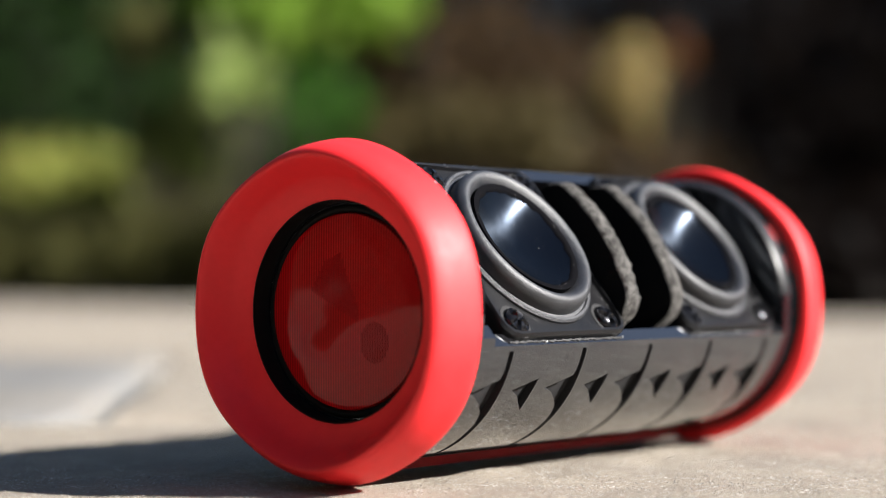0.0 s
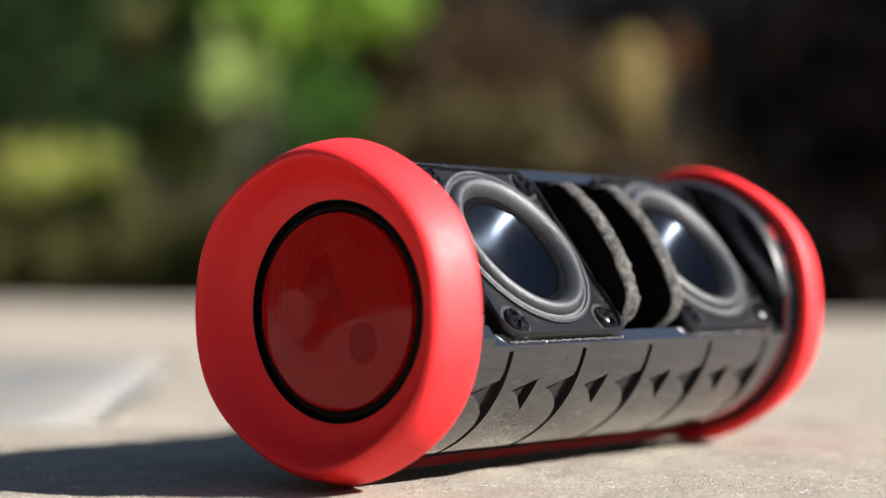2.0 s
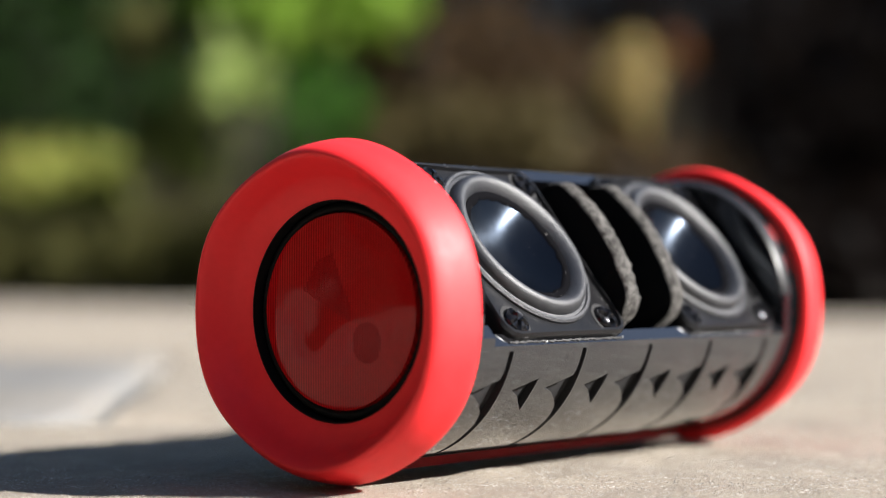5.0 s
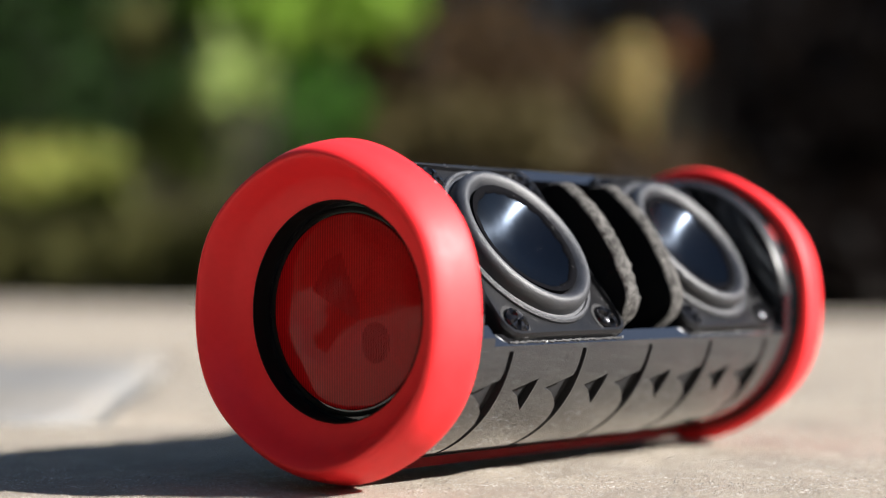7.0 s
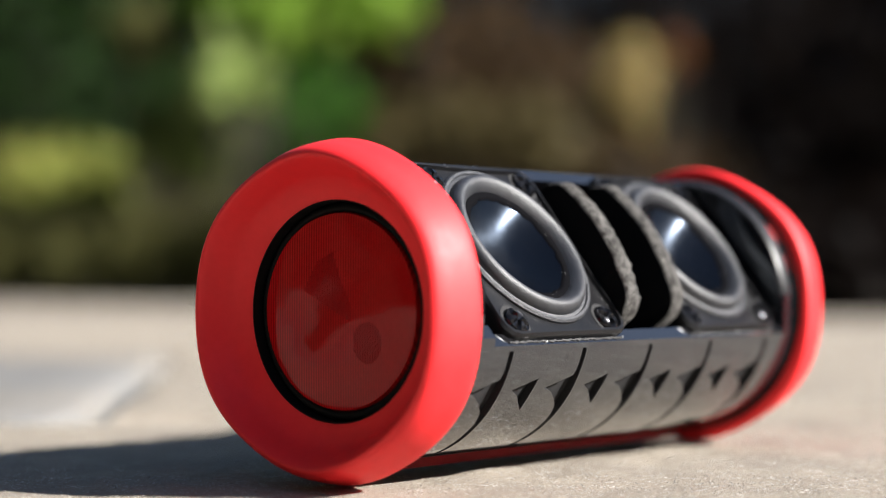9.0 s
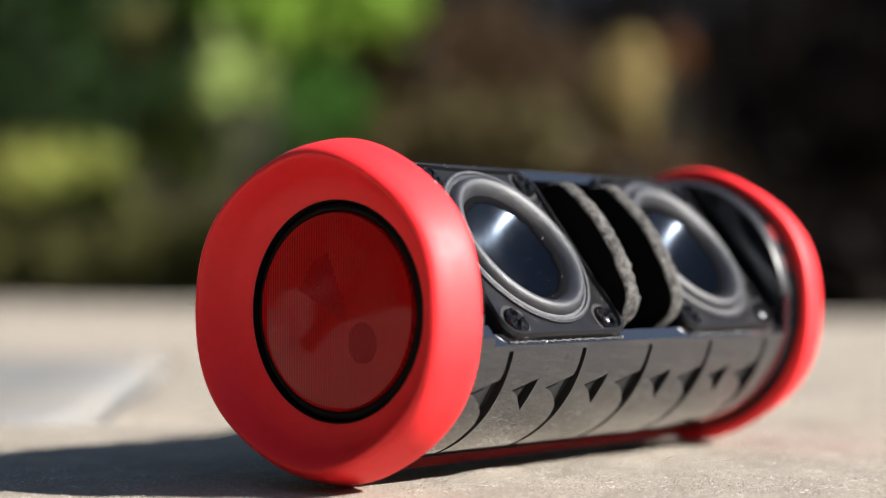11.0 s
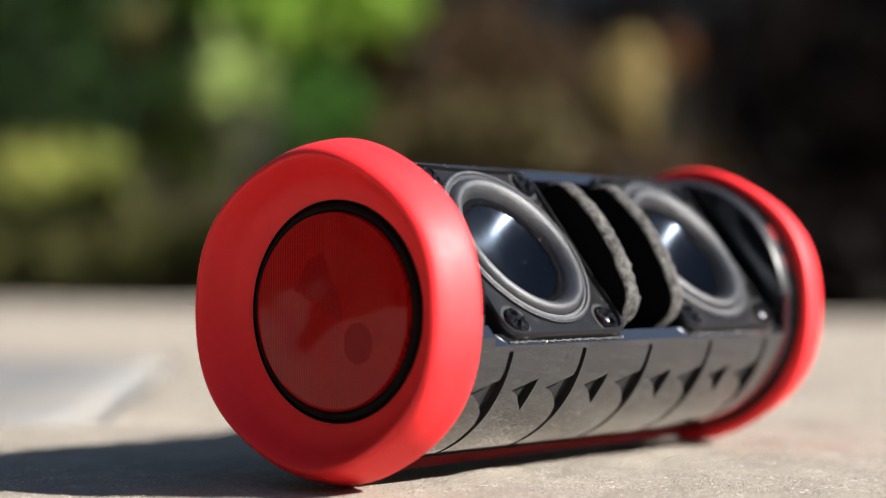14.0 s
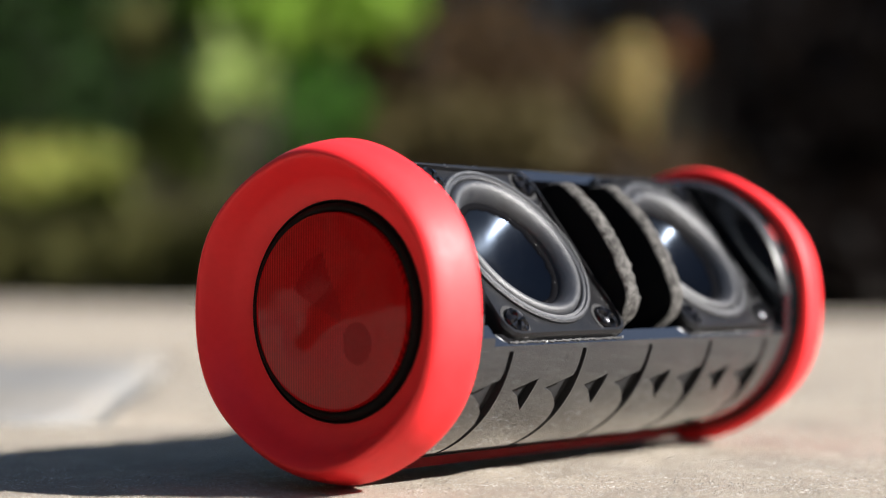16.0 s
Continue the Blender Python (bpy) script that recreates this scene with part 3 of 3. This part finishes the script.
def slab(poly, seed, rough=0.0006, fine=False):
    """A flagstone: rounded, uneven rim and a slightly wavy top. poly in (right, depth)."""
    rng = random.Random(seed)
    cx = sum(p[0] for p in poly) / len(poly)
    cy = sum(p[1] for p in poly) / len(poly)
    rim = []
    for (x0, y0), (x1, y1) in zip(poly, poly[1:] + poly[:1]):
        count = 70 if fine else 14
        for k in range(count):
            t = k / count
            q = Vector((x0 + (x1 - x0) * t, y0 + (y1 - y0) * t, seed))
            rim.append((q.x + 0.006 * noise.noise(q * 30), q.y + 0.006 * noise.noise(q * 30 + Vector((7, 3, 0)))))
    bm = bmesh.new()
    levels = [(1.0, -0.03), (1.0, -0.006), (0.996, -0.002), (0.985, 0.0), (0.9, 0.0), (0.75, 0.0), (0.55, 0.0), (0.3, 0.0)]
    if fine:
        levels = levels[:4] + [(0.98 - 0.96 * k / 150, 0.0) for k in range(150)]
    rows = []
    for s, z in levels:
        row = []
        for x, y in rim:
            p = place(cx + (x - cx) * s, cy + (y - cy) * s)
            lift = rough * (noise.noise(p * 9) + 0.5 * noise.noise(p * 40)) if z > -0.004 else 0.0
            if fine and z > -0.004:
                lift = slab_top(p) + rough
            row.append(bm.verts.new((p.x, p.y, z + lift - rough)))
        rows.append(row)
    n = len(rim)
    for p, q in zip(rows, rows[1:]):
        for i in range(n):
            bm.faces.new((p[i], p[(i + 1) % n], q[(i + 1) % n], q[i]))
    p = place(cx, cy)
    c = bm.verts.new((p.x, p.y, -rough))
    for i in range(n):
        bm.faces.new((rows[-1][i], rows[-1][(i + 1) % n], c))
    return bm


SLABS = [
    ([(-0.42, -0.60), (0.40, -0.62), (0.34, 0.618), (0.02, 0.60), (-0.36, 0.515)], STONE, "beige flagstone"),
    ([(-0.90, 0.30), (-0.435, 0.22), (-0.375, 0.525), (-0.115, 0.585), (-0.15, 1.04), (-0.72, 1.15)], STONE_GREY, "blue-grey flagstone"),
    ([(-0.10, 0.59), (0.005, 0.612), (-0.02, 1.02), (-0.135, 1.04)], STONE, "beige flagstone"),
    ([(0.352, -0.50), (1.0, -0.40), (0.95, 0.66), (0.355, 0.63)], STONE, "beige flagstone"),
    ([(0.02, 0.612), (0.34, 0.632), (0.94, 0.672), (0.80, 1.45), (-0.005, 1.30)], STONE, "beige flagstone"),
    ([(-0.74, 1.165), (-0.02, 1.035), (-0.01, 1.95), (-0.85, 2.1)], STONE, "beige flagstone"),
    ([(0.0, 1.315), (0.80, 1.465), (0.55, 1.88), (0.0, 2.28)], STONE, "beige flagstone"),
    ([(-0.85, 2.115), (-0.015, 1.965), (-0.01, 2.30), (-0.35, 2.75), (-0.95, 3.25)], STONE, "beige flagstone"),
    ([(-1.9, 0.5), (-0.915, 0.31), (-0.735, 1.16), (-0.87, 2.11), (-0.97, 3.25), (-2.1, 4.1), (-2.6, 3.0)], STONE, "beige flagstone"),
    ([(1.015, -0.39), (1.9, -0.3), (1.7, 1.7), (0.82, 1.44), (0.965, 0.66)], STONE, "beige flagstone"),
    ([(0.82, 1.46), (1.7, 1.72), (1.4, 1.9), (0.57, 1.88)], STONE, "beige flagstone"),
    ([(-1.9, 0.48), (-0.915, 0.29), (-0.44, 0.20), (-0.44, -0.9), (-1.8, -0.9)], STONE, "beige flagstone"),
]
for i, (poly, mat, label) in enumerate(SLABS):
    part("flagstone", slab(poly, 20 + i, fine=i == 0), mat, pavement, label, angle=60)


def grit(count, seed):
    """Sharp grains of weathered stone standing out of the flagstone the speaker lies on."""
    rng = random.Random(seed)
    verts, faces = [], []
    for _ in range(count):
        p = place(rng.uniform(-0.17, 0.17), rng.uniform(0.27, 0.46))
        p.z = slab_top(p)
        r = 0.00007 + 0.00027 * rng.random() ** 3
        a, tall = rng.uniform(0, 6.28), rng.uniform(0.4, 1.0)
        n = len(verts)
        for k in range(4):
            w = r * rng.uniform(0.7, 1.3)
            verts.append((p.x + w * math.cos(a + k * 1.57), p.y + w * math.sin(a + k * 1.57), p.z - 0.0001))
        verts.append((p.x + rng.uniform(-0.4, 0.4) * r, p.y + rng.uniform(-0.4, 0.4) * r, p.z + r * tall))
        faces += [(n + k, n + (k + 1) % 4, n + 4) for k in range(4)]
    me = bpy.data.meshes.new("grit")
    me.from_pydata(verts, [], faces)
    me.materials.append(GRIT)
    ob = new("grit", me)
    ob.parent = pavement
    return ob


tagged(grit(60000, 5), "rough weathered grains on the stone", kind="stuff")


# ---- garden ----
def leaf_cloud(bm, centre, size, count, leaf, rng, up=0.4):
    for _ in range(count):
        while True:
            q = Vector((rng.uniform(-1, 1), rng.uniform(-1, 1), rng.uniform(-1, 1)))
            if q.length < 1:
                break
        p = centre + RIGHT * (q.x * size[0]) + AHEAD * (q.y * size[1]) + Vector((0, 0, q.z * size[2]))
        if p.z < 0.01:
            p.z = 0.01 + rng.random() * 0.04
        a = Vector((rng.gauss(0, 1), rng.gauss(0, 1), rng.gauss(0, 1) + up)).normalized()
        b = a.orthogonal().normalized()
        b.rotate(Matrix.Rotation(rng.uniform(0, 6.28), 3, a))
        c = a.cross(b)
        s = leaf * rng.uniform(0.6, 1.3)
        pts = [p - a * s, p - a * s * 0.2 + b * s * 0.36 + c * s * 0.08, p + a * s, p - a * s * 0.2 - b * s * 0.36 + c * s * 0.08]
        v = [bm.verts.new(k) for k in pts]
        bm.faces.new((v[0], v[1], v[2]))
        bm.faces.new((v[0], v[2], v[3]))


def stems(bm, foot, centre, size, rng, count=7):
    for _ in range(count):
        top = centre + RIGHT * rng.uniform(-size[0], size[0]) * 0.8 + AHEAD * rng.uniform(-size[1], size[1]) * 0.8 + Vector((0, 0, rng.uniform(-0.2, 0.9) * size[2]))
        base = foot + Vector((rng.uniform(-0.04, 0.04), rng.uniform(-0.04, 0.04), 0))
        rows = []
        for k in range(6):
            t = k / 5
            p = base.lerp(top, t) + Vector((0, 0, 0.04 * math.sin(t * math.pi)))
            r = 0.006 * (1 - 0.7 * t)
            rows.append([bm.verts.new(p + Vector((r * math.cos(j * 1.2566), r * math.sin(j * 1.2566), 0))) for j in range(5)])
        for p, q in zip(rows, rows[1:]):
            for j in range(5):
                bm.faces.new((p[j], p[(j + 1) % 5], q[(j + 1) % 5], q[j]))


def plant(name, label, category, tone, px, depth, py, wide, tall, count, leaf, seed, deep=None):
    """A plant whose crown is centred px to the right and py high."""
    rng = random.Random(seed)
    thing = tagged(new(name), label, category, group="plants beside the paving")
    foot = place(px, depth, -0.02)
    thing.location = foot
    centre = Vector((0, 0, py + 0.02))
    size = (wide, deep or wide, tall)
    bm = bmesh.new()
    stems(bm, Vector((0, 0, 0)), centre, size, rng)
    part("stem", bm, BARK, thing)
    bm = bmesh.new()
    leaf_cloud(bm, centre, size, count, leaf, rng)
    tagged(part("foliage", bm, LEAF[tone], thing, smooth=False), kind="stuff")
    return thing


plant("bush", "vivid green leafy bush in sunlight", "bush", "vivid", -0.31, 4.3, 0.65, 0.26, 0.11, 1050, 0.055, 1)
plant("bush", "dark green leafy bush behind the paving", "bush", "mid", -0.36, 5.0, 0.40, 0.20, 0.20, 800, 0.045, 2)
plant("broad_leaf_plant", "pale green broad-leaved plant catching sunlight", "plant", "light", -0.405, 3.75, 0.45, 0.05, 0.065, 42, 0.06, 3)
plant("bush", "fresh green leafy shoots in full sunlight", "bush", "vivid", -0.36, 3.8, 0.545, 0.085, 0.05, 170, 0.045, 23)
plant("bush", "olive-green leafy bush in dappled light", "bush", "olive", -0.65, 4.2, 0.57, 0.08, 0.06, 110, 0.045, 4)
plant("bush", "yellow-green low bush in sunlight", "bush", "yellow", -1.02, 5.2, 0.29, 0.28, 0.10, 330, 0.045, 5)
plant("bush", "olive-tan bush with dry leaves", "bush", "olive", -0.66, 5.0, 0.42, 0.10, 0.08, 120, 0.03, 6)
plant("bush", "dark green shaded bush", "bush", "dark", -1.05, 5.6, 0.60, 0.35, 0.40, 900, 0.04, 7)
plant("bush", "brown dry bush in half shade", "bush", "brown", 0.08, 4.4, 0.50, 0.27, 0.17, 430, 0.045, 8)
plant("dry_plant", "tan dried flower heads in sunlight", "plant", "tan", 0.42, 4.4, 0.475, 0.07, 0.11, 64, 0.045, 9)
plant("bush", "brown low bush with olive leaves", "bush", "brown", 0.34, 4.2, 0.27, 0.32, 0.10, 240, 0.03, 10)
plant("bush", "brown bush, leaves coloured near black for shade", "bush", "shade_brown", 0.86, 2.95, 0.34, 0.40, 0.36, 1500, 0.04, 11)
plant("bush", "olive-brown low growth beside the paving", "bush", "olive", -0.95, 5.75, 0.12, 0.7, 0.14, 800, 0.04, 12, deep=0.12)


plant("bush", "low olive-brown growth along the fence", "bush", "olive", -0.55, 6.0, 0.22, 0.75, 0.26, 1300, 0.045, 13, deep=0.2)
plant("bush", "brown growth along the fence, coloured near black for shade", "bush", "shade_brown", 0.75, 5.2, 0.42, 0.65, 0.45, 2200, 0.045, 14, deep=0.2)
plant("broad_leaf_plant", "single pale leaf shoot beside the paving", "plant", "tan", -1.16, 5.2, 0.33, 0.06, 0.05, 40, 0.04, 15)

plant("bush", "green-olive leafy bush in half shade", "bush", "moss", -0.505, 3.9, 0.32, 0.11, 0.08, 260, 0.045, 16)
plant("bush", "low olive growth at the edge of the paving", "bush", "olive", -0.78, 4.0, 0.10, 0.75, 0.11, 1500, 0.035, 17, deep=0.25)
plant("bush", "low brown growth at the edge of the paving, coloured near black for shade", "bush", "shade_brown", 0.50, 2.45, 0.07, 0.40, 0.09, 900, 0.03, 18, deep=0.2)
plant("bush", "low brown growth at the edge of the paving", "bush", "brown", 0.05, 3.2, 0.10, 0.35, 0.12, 700, 0.035, 19, deep=0.2)
plant("dry_plant", "grey-tan dried stalks in half shade", "plant", "ash", 0.31, 4.5, 0.50, 0.045, 0.06, 60, 0.04, 20)
plant("dry_plant", "rust-brown dried leaves in half shade", "plant", "rust", 0.54, 4.5, 0.56, 0.035, 0.05, 40, 0.035, 21)
plant("bush", "khaki-brown low bush in half shade", "bush", "khaki", 0.06, 3.8, 0.31, 0.24, 0.10, 420, 0.04, 22)


def fence():
    """Boarded backdrop fence added behind the plants, near black to stand for shade."""
    thing = tagged(new("fence"), "weathered timber fence added behind the bushes, coloured near black for shade", "fence", kind="structure")
    thing.location = place(0, 6.6, -0.02)
    thing.rotation_euler = (0, 0, radians(VIEW - 90 - 6))
    proto = None
    for i in range(44):
        x = -3.3 + i * 0.15
        if proto is None:
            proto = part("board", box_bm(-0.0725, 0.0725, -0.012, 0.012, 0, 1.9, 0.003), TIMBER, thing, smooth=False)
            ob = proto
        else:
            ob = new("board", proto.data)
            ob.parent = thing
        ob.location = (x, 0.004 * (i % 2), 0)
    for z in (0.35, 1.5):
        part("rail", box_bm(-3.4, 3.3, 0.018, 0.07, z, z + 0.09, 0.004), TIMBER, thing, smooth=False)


fence()


def hedge_top(a):
    """Boundary height: low towards the sun, raised on the far side to block sky."""
    away = 0.5 - 0.5 * math.cos(a - math.atan2(SUN.y, SUN.x))
    return 2.8 + 5.0 * min(1.0, max(0.0, (away - 0.25) / 0.35))


def hedge():
    """Unseen leafy boundary added to close the garden, darken reflections and block sky."""
    thing = tagged(new("hedge"), "unseen dark green hedge added round the paving, raised to block sky light", "hedge", kind="structure")
    rng = random.Random(5)
    bm = bmesh.new()
    cols = []
    n = 150
    for i in range(n + 1):
        a = radians(VIEW + 32 + (360 - 64) * i / n)
        col = []
        for k in range(9):
            r = 8.0 + 0.5 * noise.noise(Vector((i * 0.35, k * 0.6, 0))) + (0.9 if k == 8 else 0.0)
            z = -0.03 + hedge_top(a) * min(k, 7) / 7 + 0.25 * noise.noise(Vector((i * 0.5, k, 7)))
            col.append(bm.verts.new((r * math.cos(a), r * math.sin(a), max(z, -0.05) if k else -0.05)))
        cols.append(col)
    for p, q in zip(cols, cols[1:]):
        for k in range(8):
            bm.faces.new((p[k], p[k + 1], q[k + 1], q[k]))
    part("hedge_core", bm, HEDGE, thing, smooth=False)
    bm = bmesh.new()
    for i in range(5000):
        a = radians(VIEW + 32 + (360 - 64) * rng.random())
        r = 7.7 + rng.uniform(-0.35, 0.3)
        leaf_cloud(bm, Vector((r * math.cos(a), r * math.sin(a), rng.uniform(0.05, 1.0) * hedge_top(a))), (0.05, 0.05, 0.05), 1, 0.09, rng)
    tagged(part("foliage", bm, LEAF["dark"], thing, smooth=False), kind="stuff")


hedge()

# ---- movement: 1 is the cones fully out and the radiator fully in ----
SWING = [
    (0.0, (240, 237, 227, 198, 208, 242, 222, 211, 211, 225, 206, 227, 223, 205, 238, 206, 217, 232, 216, 212, 211)),
    (2.1, (216, 217, 211, 217, 226, 215, 214, 223, 213, 205, 196, 222, 240, 239, 202, 198, 226, 242, 206, 211, 235, 202)),
    (4.3, (226, 218, 207, 220, 234, 212, 203, 222, 229, 209, 206, 224, 231, 210, 204, 221, 227, 213, 208, 210)),
    (6.3, (197, 214, 240, 237, 218, 199, 214, 237, 209, 214, 224, 203, 232, 220, 208, 232, 205, 223, 224, 208, 218)),
    (8.4, (218, 217, 213, 221, 218, 216, 221, 206, 215)),
    (9.3, (224, 216, 208, 219, 227, 212, 206, 220, 225, 211, 207, 222, 228, 214, 205, 218, 226, 213, 209, 216)),
    (11.3, (205, 221, 224, 218, 212, 219, 221, 208, 205, 227, 213, 206, 222, 215, 207, 200, 218, 236, 241, 207, 200, 227, 210)),
    (13.6, (220, 223, 205, 228, 208, 219, 239, 198, 226, 216, 209, 215, 214, 211, 215, 218, 213, 205, 217, 220, 210, 217, 223, 211, 198)),
]
# depth of the radiator in its opening where it lags behind the cones, in millimetres
RADIATOR = {0.0: 7.46, 0.2: 2.86, 0.5: 7.46, 0.7: 3.76, 1.0: 3.05, 1.5: 2.51, 2.0: 3.76, 2.2: 3.93, 2.5: 4.81, 3.0: 3.05, 3.1: 2.51, 3.5: 0.92, 3.8: 6.23, 4.0: 4.10, 6.5: 7.82, 7.0: 7.82, 7.5: 5.52, 8.0: 5.16, 8.5: 4.10, 9.0: 5.16, 11.5: 6.40, 12.0: 3.22, 12.5: 4.10, 12.8: 3.22, 13.0: 7.82, 13.1: 2.69, 13.5: 6.19, 14.0: 2.34, 14.5: 2.51, 15.0: 4.81, 15.5: 4.81, 16.0: 1.98}
CONE_TRAVEL = 0.0031
RADIATOR_TRAVEL = 0.0032


def motions():
    swing = [(start + 0.1 * k, (v - 219) / 21) for start, values in SWING for k, v in enumerate(values)]
    depth = [(t, RADIATOR.get(round(t, 1), 4.6 + RADIATOR_TRAVEL * 1000 * d) / 1000) for t, d in swing]
    walk(radiator, [(t, pose(u, 0, 0)) for t, u in depth])
    walk(roll, [(t, pose(0.0040 + 0.9 * (u - 0.0030), 0, 0)) for t, u in depth])
    for ob, x, n, share in moving:
        walk(ob, [(t, driver_place(x, n + CONE_TRAVEL * share * d, LIFT)) for t, d in swing])


motions()
